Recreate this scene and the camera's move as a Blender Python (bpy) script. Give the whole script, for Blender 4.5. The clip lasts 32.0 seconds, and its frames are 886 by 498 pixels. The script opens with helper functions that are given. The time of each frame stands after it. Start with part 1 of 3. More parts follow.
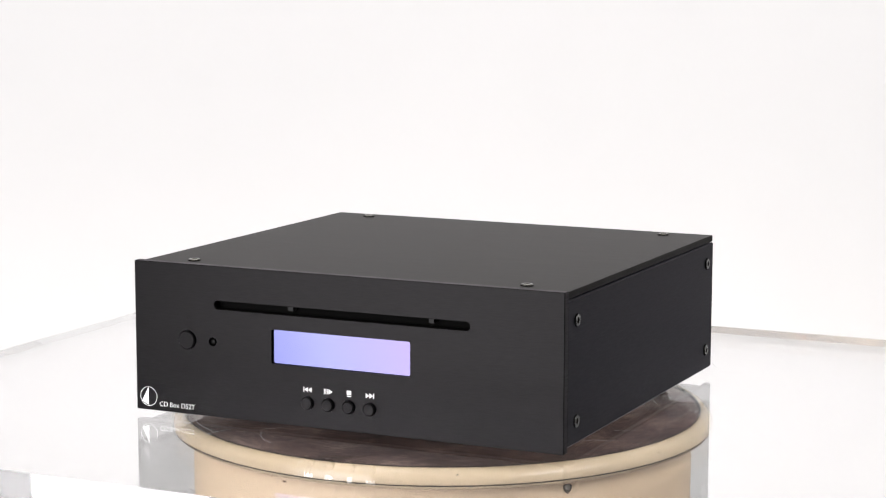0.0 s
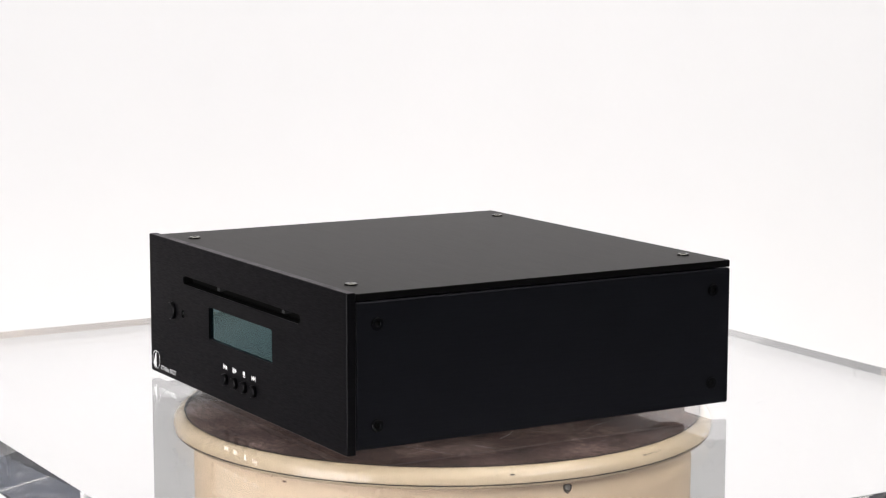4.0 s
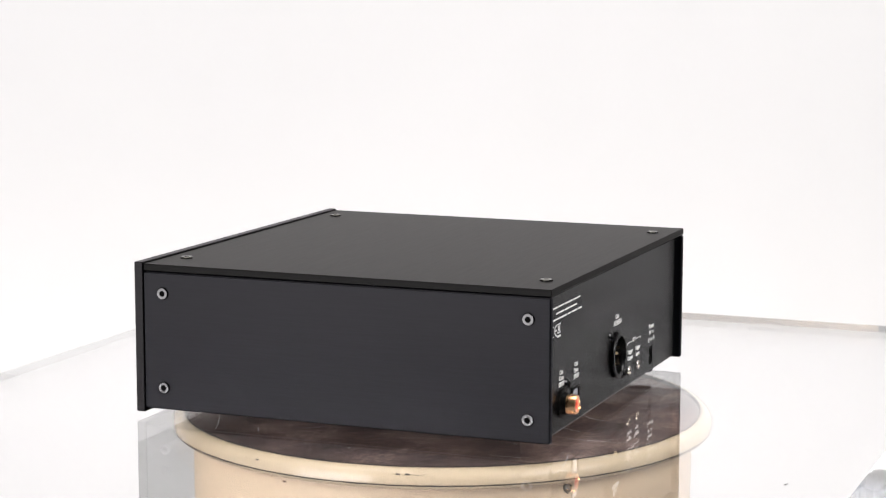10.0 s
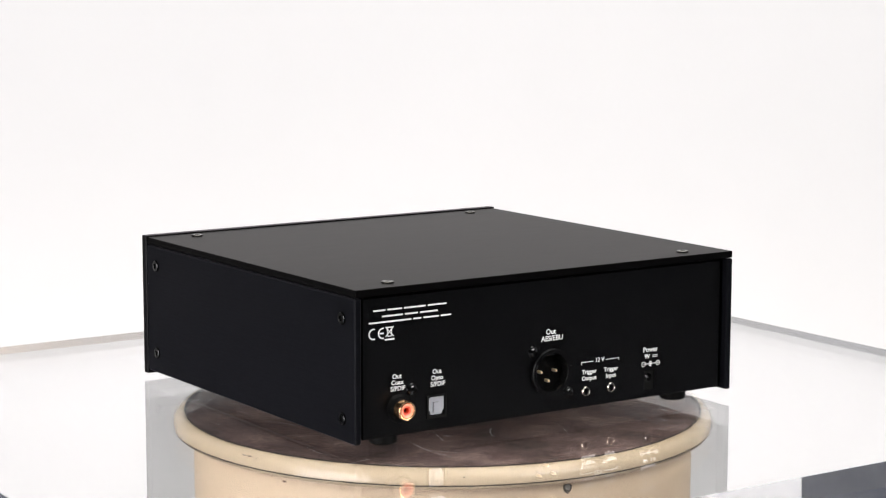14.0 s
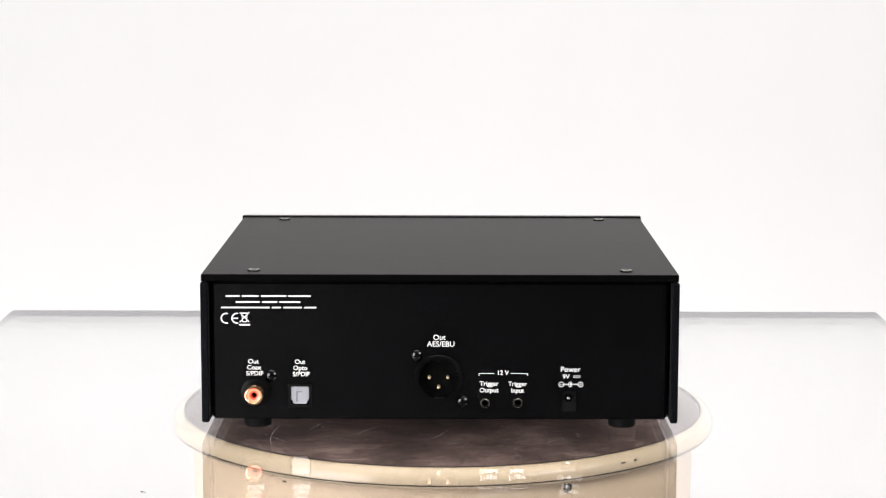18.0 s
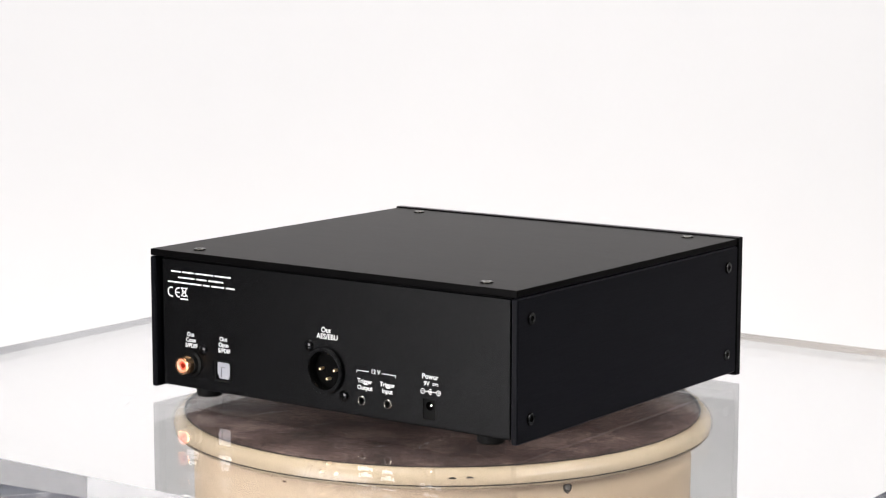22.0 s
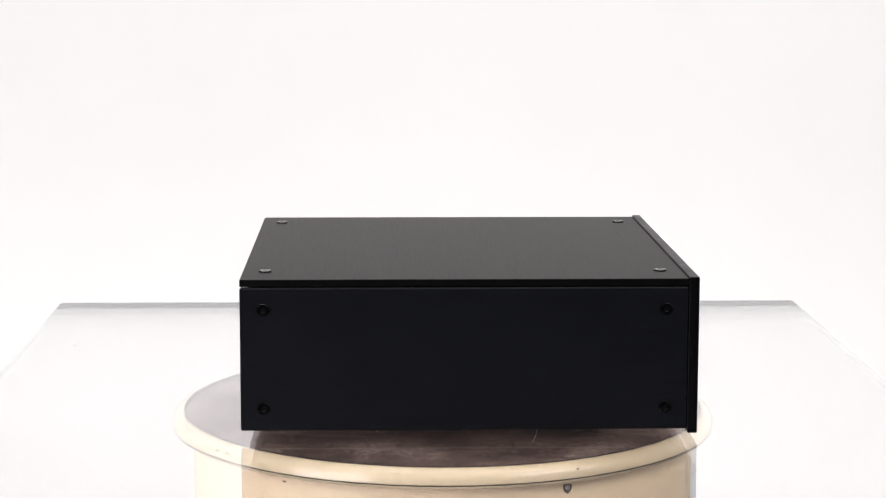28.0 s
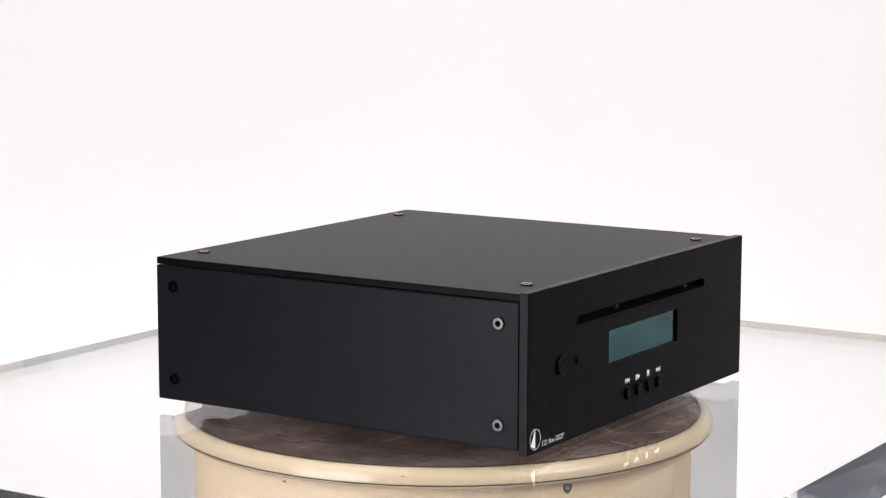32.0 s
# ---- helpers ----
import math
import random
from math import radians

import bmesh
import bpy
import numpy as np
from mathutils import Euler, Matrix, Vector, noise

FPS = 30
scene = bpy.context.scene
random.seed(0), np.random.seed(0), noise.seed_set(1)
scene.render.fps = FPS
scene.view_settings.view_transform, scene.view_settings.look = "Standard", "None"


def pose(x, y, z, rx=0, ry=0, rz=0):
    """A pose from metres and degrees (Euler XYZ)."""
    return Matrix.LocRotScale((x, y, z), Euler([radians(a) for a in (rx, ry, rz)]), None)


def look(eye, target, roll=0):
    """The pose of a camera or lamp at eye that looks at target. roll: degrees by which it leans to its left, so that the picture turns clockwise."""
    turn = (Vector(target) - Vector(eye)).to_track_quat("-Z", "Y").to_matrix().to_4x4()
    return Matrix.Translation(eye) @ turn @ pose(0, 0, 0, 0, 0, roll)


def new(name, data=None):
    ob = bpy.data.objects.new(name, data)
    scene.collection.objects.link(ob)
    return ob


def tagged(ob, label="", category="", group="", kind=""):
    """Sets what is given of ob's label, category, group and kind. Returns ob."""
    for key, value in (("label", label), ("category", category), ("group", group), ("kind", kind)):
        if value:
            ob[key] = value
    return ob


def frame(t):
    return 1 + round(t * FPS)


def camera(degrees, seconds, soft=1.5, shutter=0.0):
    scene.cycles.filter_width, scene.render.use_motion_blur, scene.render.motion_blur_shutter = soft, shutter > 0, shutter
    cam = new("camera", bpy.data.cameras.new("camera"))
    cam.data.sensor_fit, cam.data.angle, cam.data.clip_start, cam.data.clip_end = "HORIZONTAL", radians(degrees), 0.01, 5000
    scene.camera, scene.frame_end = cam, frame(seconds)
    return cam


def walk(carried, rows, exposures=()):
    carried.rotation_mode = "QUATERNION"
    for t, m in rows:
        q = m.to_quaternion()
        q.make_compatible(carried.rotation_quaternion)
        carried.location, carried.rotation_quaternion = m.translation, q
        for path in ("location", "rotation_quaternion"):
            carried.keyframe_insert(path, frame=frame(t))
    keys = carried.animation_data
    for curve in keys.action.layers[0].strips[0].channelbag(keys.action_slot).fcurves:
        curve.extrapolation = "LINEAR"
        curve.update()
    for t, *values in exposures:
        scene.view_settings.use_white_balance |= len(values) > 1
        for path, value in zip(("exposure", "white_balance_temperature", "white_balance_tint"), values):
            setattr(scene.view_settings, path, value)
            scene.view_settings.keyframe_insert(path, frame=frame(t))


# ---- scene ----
D0 = 0.97565
LENS = 23.817
cam = camera(LENS, 32.0, soft=1.2)
EYE = pose(0, -D0, 0.2084, 90 - 8.233, 0, -0.003) @ pose(0, 0, 0, 0, 0, 0.098)
walk(cam, [(0.0, EYE), (32.0, EYE)])

# ---- light ----
scene.view_settings.exposure = -0.38
scene.cycles.max_bounces, scene.cycles.glossy_bounces, scene.cycles.transmission_bounces = 24, 16, 24
world = bpy.data.worlds.new("world")
scene.world = world
world.use_nodes = True
world.node_tree.nodes["Background"].inputs[0].default_value = (0.8, 0.85, 0.9, 1)
world.node_tree.nodes["Background"].inputs[1].default_value = 0.05


def area_lamp(name, eye, target, w, h, watts, colour=(1, 1, 1)):
    d = bpy.data.lights.new(name, "AREA")
    d.shape, d.size, d.size_y, d.energy, d.color = "RECTANGLE", w, h, watts, colour
    ob = new(name, d)
    ob.matrix_world = look(eye, target)
    return ob


SOFT_AZ = radians(43)
SOFT_AT = Vector((-1.12 * math.sin(SOFT_AZ), -1.12 * math.cos(SOFT_AZ), 0.160))
SOFT_TO = Vector((0, 0, 0.05))
CEIL_Z = 1.9
WALL_Y = 0.93
FLOOR_Z = -0.335
area_lamp("softbox_lamp", SOFT_AT + (SOFT_TO - SOFT_AT).normalized() * 0.012, SOFT_TO, 0.64, 0.96, 23.8, (1.0, 0.972, 0.968))
# overhead and front lamps are unseen, added to light wall and drum
area_lamp("unseen_overhead_lamp", (0.0, 0.10, 1.80), (0.0, 0.1001, 0.0), 2.0, 1.2, 42, (1.0, 0.976, 0.948))
# added lamp, hidden low behind the drum, to brighten the lower wall
area_lamp("wall_fill_lamp", (0.0, 0.60, -0.285), (0.0, 0.93, -0.215), 3.0, 0.05, 3.0, (1.0, 0.976, 0.956))
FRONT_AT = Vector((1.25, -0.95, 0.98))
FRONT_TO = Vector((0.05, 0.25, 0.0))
area_lamp("unseen_front_lamp", FRONT_AT, FRONT_TO, 1.2, 0.7, 36, (1.0, 0.976, 0.948))


# ---- materials ----
def material(name, rgb, rough=0.5, metal=0.0, spec=0.5, coat=0.0):
    m = bpy.data.materials.new(name)
    m.use_nodes = True
    b = m.node_tree.nodes["Principled BSDF"]
    b.inputs["Base Color"].default_value = (*rgb, 1)
    b.inputs["Roughness"].default_value = rough
    b.inputs["Metallic"].default_value = metal
    b.inputs["Specular IOR Level"].default_value = spec
    b.inputs["Coat Weight"].default_value = coat
    return m


def node(m, kind, **kw):
    n = m.node_tree.nodes.new(kind)
    for k, v in kw.items():
        n.inputs[k].default_value = v
    return n


def link(m, a, b):
    m.node_tree.links.new(a, b)


def texture(m, scale, stretch=(1, 1, 1), detail=4.0, rough=0.6, source="Object"):
    co = node(m, "ShaderNodeTexCoord")
    mp = node(m, "ShaderNodeMapping", Scale=stretch)
    nz = node(m, "ShaderNodeTexNoise", Scale=scale, Detail=detail, Roughness=rough)
    link(m, co.outputs[source], mp.inputs["Vector"])
    link(m, mp.outputs["Vector"], nz.inputs["Vector"])
    return nz.outputs["Fac"]


def ramp(m, fac, stops):
    r = node(m, "ShaderNodeValToRGB")
    els = r.color_ramp.elements
    while len(els) < len(stops):
        els.new(0.5)
    for e, (p, c) in zip(els, stops):
        e.position, e.color = p, (*c, 1) if len(c) == 3 else c
    link(m, fac, r.inputs["Fac"])
    return r.outputs["Color"]


def spread(m, fac, lo, hi, a=0.3, b=0.7):
    r = node(m, "ShaderNodeMapRange")
    r.inputs["From Min"].default_value, r.inputs["From Max"].default_value = a, b
    r.inputs["To Min"].default_value, r.inputs["To Max"].default_value = lo, hi
    link(m, fac, r.inputs["Value"])
    return r.outputs["Result"]


def bump(m, fac, strength, distance):
    bp = node(m, "ShaderNodeBump", Strength=strength, Distance=distance)
    link(m, fac, bp.inputs["Height"])
    link(m, bp.outputs["Normal"], m.node_tree.nodes["Principled BSDF"].inputs["Normal"])


def surface(name, stops, scale, rough, stretch=(1, 1, 1), fine=None, bumped=None, metal=0.0, spec=0.5, coat=0.0):
    """A material whose colour wanders over stops, with roughness (lo, hi) and a finer bump (scale, strength, distance)."""
    m = material(name, stops[0][1], rough[0], metal, spec, coat)
    b = m.node_tree.nodes["Principled BSDF"]
    f = texture(m, scale, stretch)
    link(m, ramp(m, f, stops), b.inputs["Base Color"])
    g = texture(m, *(fine or (scale * 5, stretch)))
    link(m, spread(m, g, *rough), b.inputs["Roughness"])
    if bumped:
        bump(m, texture(m, bumped[0], stretch), bumped[1], bumped[2])
    return m


def satin(m, ior, gain, rough, streaks=None, tint=(1.0, 1.02)):
    """Swaps the coat of a material for a satin gloss that grows towards grazing, with fine streaks of gloss."""
    nt = m.node_tree
    b = nt.nodes["Principled BSDF"]
    b.inputs["Specular IOR Level"].default_value = 0.0
    gl = node(m, "ShaderNodeBsdfGlossy", Roughness=rough)
    fr = node(m, "ShaderNodeFresnel", IOR=ior)
    mu = node(m, "ShaderNodeMath")
    mu.operation = "MULTIPLY"
    mu.inputs[1].default_value = gain
    mix = node(m, "ShaderNodeMixShader")
    link(m, fr.outputs[0], mu.inputs[0])
    link(m, mu.outputs[0], mix.inputs[0])
    link(m, b.outputs[0], mix.inputs[1])
    link(m, gl.outputs[0], mix.inputs[2])
    for l in list(b.inputs["Normal"].links):
        link(m, l.from_socket, gl.inputs["Normal"])
        link(m, l.from_socket, fr.inputs["Normal"])
    if streaks:
        scale, stretch, lo, hi = streaks
        link(m, ramp(m, texture(m, scale, stretch, 5.0), [(0.3, (lo * tint[0], lo, lo * tint[1])), (0.7, (hi * tint[0], hi, hi * tint[1]))]), gl.inputs["Color"])
    link(m, mix.outputs[0], nt.nodes["Material Output"].inputs["Surface"])


M_ANOD = surface("black_anodised_brushed", [(0.35, (0.0006, 0.0006, 0.0008)), (0.65, (0.0010, 0.0010, 0.0013))], 14, (0.28, 0.37), (3, 3, 110), (20, (2, 2, 90)), (16, 0.12, 0.0002), spec=0.12)
M_TOP = surface("black_anodised_top", [(0.35, (0.0015, 0.0014, 0.0015)), (0.65, (0.0021, 0.0020, 0.0021))], 14, (0.30, 0.325), (3, 110, 3), (20, (2, 90, 2)), (16, 0.01, 0.0002), spec=0.17)
M_COAT = surface("black_powder_coat", [(0.3, (0.0008, 0.0008, 0.0009)), (0.7, (0.0014, 0.0014, 0.0016))], 60, (0.36, 0.5), (1, 1, 1), (400, (1, 1, 1)), (2600, 0.5, 0.0002), spec=0.13)
satin(M_ANOD, 1.30, 0.47, 0.33, (26, (8.0, 8.0, 120), 0.58, 1.0), (1.04, 1.04))
M_SIDE = M_ANOD.copy()
M_SIDE.name = "blue_black_lifted_side"
for n in M_SIDE.node_tree.nodes:
    if n.type == "BSDF_GLOSSY":
        for e, k in zip(n.inputs["Color"].links[0].from_node.color_ramp.elements, (0.80, 1.0)):
            e.color = (k * 1.0, k * 0.97, k * 1.05, 1)
    if n.type == "BUMP":
        n.inputs["Strength"].default_value = 0.05
    if n.type == "FRESNEL":
        n.inputs["IOR"].default_value = 1.35
    if n.type == "MATH":
        n.inputs[1].default_value = 0.27
    # bluish base, lifted in place of reflected light the room lacks
    if n.type == "BSDF_PRINCIPLED":
        for e in n.inputs["Base Color"].links[0].from_node.color_ramp.elements:
            e.color = (e.color[0] * 3.6, e.color[1] * 3.9, e.color[2] * 3.9, 1)
_fr = [n for n in M_SIDE.node_tree.nodes if n.type == "FRESNEL"][0]
_mix = [n for n in M_SIDE.node_tree.nodes if n.type == "MIX_SHADER"][0]
_cube = node(M_SIDE, "ShaderNodeMath")
_cube.operation = "POWER"
_cube.inputs[1].default_value = 3.0
_sum = node(M_SIDE, "ShaderNodeMath")
_sum.operation = "MULTIPLY_ADD"
_sum.inputs[1].default_value = 0.75
link(M_SIDE, _fr.outputs[0], _cube.inputs[0])
link(M_SIDE, _cube.outputs[0], _sum.inputs[0])
link(M_SIDE, _mix.inputs[0].links[0].from_socket, _sum.inputs[2])
link(M_SIDE, _sum.outputs[0], _mix.inputs[0])
satin(M_TOP, 1.20, 0.35, 0.31, (26, (2.0, 170, 2.0), 0.84, 1.0), (1.02, 1.00))
satin(M_COAT, 1.34, 0.62, 0.25, (900, (1, 1, 1), 0.55, 1.0))
M_BLACK = surface("black_plastic", [(0.3, (0.003, 0.003, 0.003)), (0.7, (0.005, 0.005, 0.005))], 80, (0.26, 0.38), spec=0.3)
satin(M_BLACK, 1.28, 0.30, 0.25)
M_GLOSS = material("glossy_black_plastic", (0.003, 0.003, 0.003), 0.10, spec=0.5)
# near-black put in for the shade inside slots, sockets and screw recesses
M_DEEP = material("dark_inside", (0.0012, 0.0012, 0.0012), 0.8, spec=0.05)
M_RUBBER = surface("black_rubber", [(0.3, (0.002, 0.002, 0.002)), (0.7, (0.004, 0.004, 0.004))], 120, (0.5, 0.65), spec=0.06)
M_PRINT = material("white_print", (0.66, 0.66, 0.66), 0.6, spec=0.2)
M_STEEL = surface("black_oxide_steel", [(0.3, (0.028, 0.028, 0.029)), (0.7, (0.044, 0.044, 0.045))], 300, (0.08, 0.13), metal=1.0)
M_SCREW_LIT = surface("top_screw_steel_lit", [(0.3, (0.07, 0.068, 0.06)), (0.7, (0.11, 0.107, 0.095))], 300, (0.16, 0.24), metal=1.0)
M_NICKEL = surface("nickel_plate", [(0.3, (0.55, 0.54, 0.52)), (0.7, (0.68, 0.67, 0.65))], 300, (0.16, 0.28), metal=1.0)
M_ZINC = surface("dull_zinc", [(0.3, (0.24, 0.23, 0.215)), (0.7, (0.36, 0.35, 0.33))], 600, (0.3, 0.45))
M_JACK = surface("dark_nickel", [(0.3, (0.46, 0.44, 0.39)), (0.7, (0.54, 0.515, 0.46))], 300, (0.12, 0.2), metal=1.0)
M_GOLD = surface("gold_plate", [(0.3, (0.80, 0.45, 0.23)), (0.7, (0.90, 0.56, 0.31))], 250, (0.14, 0.24), metal=1.0)
M_PIN = material("bright_gold_plate", (0.95, 0.72, 0.46), 0.42, 0.85)
M_PINK = material("pale_orange_plastic", (0.86, 0.30, 0.17), 0.3)
M_RED = material("orange_red_plastic", (0.75, 0.085, 0.035), 0.35)
M_SHUTTER = material("pale_grey_plastic", (0.27, 0.275, 0.30), 0.4)
M_TAB = material("grey_felt_tab", (0.007, 0.007, 0.0075), 0.8)
# darker copy of the shutter grey, painted in for shade on its ridge
M_RIDGE = material("shaded_ridge_grey", (0.16, 0.16, 0.175), 0.5)
M_LENS = material("dark_lens", (0.003, 0.003, 0.003), 0.12, spec=0.05)

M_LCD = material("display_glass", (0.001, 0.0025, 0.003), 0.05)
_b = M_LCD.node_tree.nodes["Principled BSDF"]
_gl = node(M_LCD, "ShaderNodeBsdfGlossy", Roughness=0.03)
# reflection colour painted by view angle: lavender, near black, then pale teal
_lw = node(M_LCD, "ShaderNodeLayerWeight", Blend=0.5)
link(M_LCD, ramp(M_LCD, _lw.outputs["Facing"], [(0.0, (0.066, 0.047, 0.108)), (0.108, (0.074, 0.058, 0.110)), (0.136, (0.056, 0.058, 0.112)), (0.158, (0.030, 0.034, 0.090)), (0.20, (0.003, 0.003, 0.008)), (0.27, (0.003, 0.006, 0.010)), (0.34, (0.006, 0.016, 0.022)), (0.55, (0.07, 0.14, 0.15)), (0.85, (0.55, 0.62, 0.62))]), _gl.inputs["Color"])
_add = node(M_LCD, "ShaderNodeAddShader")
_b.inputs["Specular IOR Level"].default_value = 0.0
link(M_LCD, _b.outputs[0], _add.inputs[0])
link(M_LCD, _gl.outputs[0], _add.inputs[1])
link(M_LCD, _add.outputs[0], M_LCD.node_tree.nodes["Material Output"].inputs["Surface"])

M_ACRYL = material("clear_acrylic", (0.985, 0.99, 1.0), 0.0)
_b = M_ACRYL.node_tree.nodes["Principled BSDF"]
_b.inputs["Transmission Weight"].default_value = 1.0
_b.inputs["IOR"].default_value = 1.49
M_FACE = M_ACRYL.copy()
M_FACE.name = "polished_acrylic_face"
_b = M_FACE.node_tree.nodes["Principled BSDF"]
_gl = node(M_FACE, "ShaderNodeBsdfGlossy", Color=(0.97, 0.97, 0.97, 1), Roughness=0.0)
_fr = node(M_FACE, "ShaderNodeFresnel", IOR=1.49)
_mu = node(M_FACE, "ShaderNodeMath")
_mu.operation = "MULTIPLY"
_mu.inputs[1].default_value = 0.42
_mx = node(M_FACE, "ShaderNodeMixShader")
link(M_FACE, _fr.outputs[0], _mu.inputs[0])
link(M_FACE, _mu.outputs[0], _mx.inputs[0])
link(M_FACE, _b.outputs[0], _mx.inputs[1])
link(M_FACE, _gl.outputs[0], _mx.inputs[2])
link(M_FACE, _mx.outputs[0], M_FACE.node_tree.nodes["Material Output"].inputs["Surface"])
M_EDGE = M_ACRYL.copy()
M_EDGE.name = "hazed_acrylic_edge"
_b = M_EDGE.node_tree.nodes["Principled BSDF"]
_df = node(M_EDGE, "ShaderNodeBsdfDiffuse", Color=(0.80, 0.80, 0.83, 1))
_mx = node(M_EDGE, "ShaderNodeMixShader")
link(M_EDGE, spread(M_EDGE, texture(M_EDGE, 22), 0.01, 0.03), _mx.inputs[0])
link(M_EDGE, _b.outputs[0], _mx.inputs[1])
link(M_EDGE, _df.outputs[0], _mx.inputs[2])
link(M_EDGE, _mx.outputs[0], M_EDGE.node_tree.nodes["Material Output"].inputs["Surface"])
M_SCRATCH = material("acrylic_scratch", (0.34, 0.35, 0.38), 0.6)
M_ENAMEL = surface("cream_enamel", [(0.3, (0.69, 0.545, 0.37)), (0.7, (0.76, 0.62, 0.44))], 9, (0.12, 0.22), (1, 1, 1), (60, (1, 1, 1)), (40, 0.04, 0.001), coat=1.0)
M_BODY = surface("peach_enamel", [(0.3, (0.87, 0.66, 0.455)), (0.7, (0.90, 0.70, 0.51))], 6, (0.30, 0.45), (1, 1, 1), (40, (1, 1, 1)), (30, 0.05, 0.001))
M_FELT = surface("brown_felt", [(0.36, (0.040, 0.024, 0.020)), (0.46, (0.088, 0.058, 0.049)), (0.55, (0.135, 0.096, 0.084)), (0.66, (0.25, 0.20, 0.182))], 30, (0.75, 0.95), (1, 1, 1), (500, (1, 1, 1)), (1200, 0.8, 0.001))
_b = M_FELT.node_tree.nodes["Principled BSDF"]
_mx = node(M_FELT, "ShaderNodeMix")
_mx.data_type, _mx.blend_type = "RGBA", "MULTIPLY"
_mx.inputs["Factor"].default_value = 1.0
link(M_FELT, _b.inputs["Base Color"].links[0].from_socket, _mx.inputs[6])
link(M_FELT, ramp(M_FELT, texture(M_FELT, 260, (1.0, 1.7, 1.0), 6.0, 0.75), [(0.36, (0.50, 0.40, 0.38)), (0.5, (1.05, 0.90, 0.87)), (0.64, (1.8, 1.58, 1.52))]), _mx.inputs[7])
link(M_FELT, _mx.outputs[2], _b.inputs["Base Color"])
M_RUST = material("rust_brown", (0.16, 0.085, 0.05), 0.8)
M_CHIP = material("chipped_paint", (0.02, 0.017, 0.015), 0.8)
M_SEAM = material("dark_seam", (0.018, 0.015, 0.013), 0.8)
M_WALL = surface("white_wall_paint", [(0.3, (0.652, 0.647, 0.654)), (0.7, (0.677, 0.672, 0.679))], 2.5, (0.7, 0.85), (1, 1, 1), (30, (1, 1, 1)), (60, 0.05, 0.002))
M_CEIL = surface("white_ceiling_paint", [(0.3, (0.76, 0.76, 0.76)), (0.7, (0.80, 0.80, 0.80))], 3, (0.8, 0.9))
M_GREYWALL = surface("grey_wall_paint", [(0.3, (0.15, 0.152, 0.157)), (0.7, (0.19, 0.192, 0.197))], 3, (0.7, 0.85))
M_SIDEWALL = surface("slate_grey_wall_paint", [(0.3, (0.13, 0.139, 0.165)), (0.7, (0.17, 0.18, 0.21))], 3, (0.7, 0.85))
M_TILE = surface("slate_grey_tile", [(0.34, (0.035, 0.044, 0.066)), (0.48, (0.085, 0.097, 0.126)), (0.58, (0.17, 0.18, 0.205)), (0.68, (0.32, 0.325, 0.34))], 24, (0.38, 0.5), (1, 1, 1), (30, (1, 1, 1)), (120, 0.06, 0.001), spec=0.25)
M_GROUT = material("pale_grout", (0.55, 0.54, 0.52), 0.9)
M_CLOTH = material("black_softbox_cloth", (0.012, 0.012, 0.013), 0.9)
M_DIFFUSER = material("softbox_diffuser", (0.85, 0.85, 0.86), 0.6)


# ---- building helpers ----
def mesh_of(name, bm, mat, smooth=False):
    me = bpy.data.meshes.new(name)
    bm.normal_update()
    bm.to_mesh(me)
    bm.free()
    for m in (mat if isinstance(mat, (list, tuple)) else [mat]):
        me.materials.append(m)
    if smooth:
        for p in me.polygons:
            p.use_smooth = True
        me.set_sharp_from_angle(angle=radians(35))
    return me


def part(name, bm, mat, parent=None, label="", smooth=False, at=None):
    ob = new(name, mesh_of(name, bm, mat, smooth))
    ob.parent = parent
    if at is not None:
        ob.matrix_basis = at
    if label:
        ob["label"] = label
    return ob


def thing(name, label, category, group="", kind=""):
    return tagged(new(name), label, category, group, kind)


def block(x0, x1, y0, y1, z0, z1, bevel=0.0, seg=2):
    bm = bmesh.new()
    bmesh.ops.create_cube(bm, size=1)
    for v in bm.verts:
        v.co = Vector((x0 + (v.co.x + 0.5) * (x1 - x0), y0 + (v.co.y + 0.5) * (y1 - y0), z0 + (v.co.z + 0.5) * (z1 - z0)))
    if bevel:
        bmesh.ops.bevel(bm, geom=bm.edges[:], offset=bevel, segments=seg, affect="EDGES", profile=0.5)
    return bm


def lathe(profile, n=48, close=False):
    """A turned body round z from (radius, height) pairs; a radius of 0 closes it."""
    bm = bmesh.new()
    rings = []
    for r, z in profile:
        if r < 1e-9:
            rings.append([bm.verts.new((0, 0, z))])
        else:
            rings.append([bm.verts.new((r * math.cos(2 * math.pi * i / n), r * math.sin(2 * math.pi * i / n), z)) for i in range(n)])
    pairs = list(zip(rings, rings[1:])) + ([(rings[-1], rings[0])] if close else [])
    for a, b in pairs:
        for i in range(n):
            j = (i + 1) % n
            f = [a[i % len(a)], a[j % len(a)], b[j % len(b)], b[i % len(b)]]
            f = list(dict.fromkeys(f))
            if len(f) > 2:
                bm.faces.new(f)
    bmesh.ops.recalc_face_normals(bm, faces=bm.faces[:])
    return bm


def outline_rect(x0, x1, z0, z1, r=0.0, n=5):
    if r <= 0:
        return [(x0, z0), (x1, z0), (x1, z1), (x0, z1)]
    out = []
    for cx, cz, a in ((x0 + r, z0 + r, 180), (x1 - r, z0 + r, 270), (x1 - r, z1 - r, 0), (x0 + r, z1 - r, 90)):
        for i in range(n + 1):
            t = radians(a + 90 * i / n)
            out.append((cx + r * math.cos(t), cz + r * math.sin(t)))
    return out


def outline_circle(cx, cz, r, n=32):
    return [(cx + r * math.cos(2 * math.pi * i / n), cz + r * math.sin(2 * math.pi * i / n)) for i in range(n)]


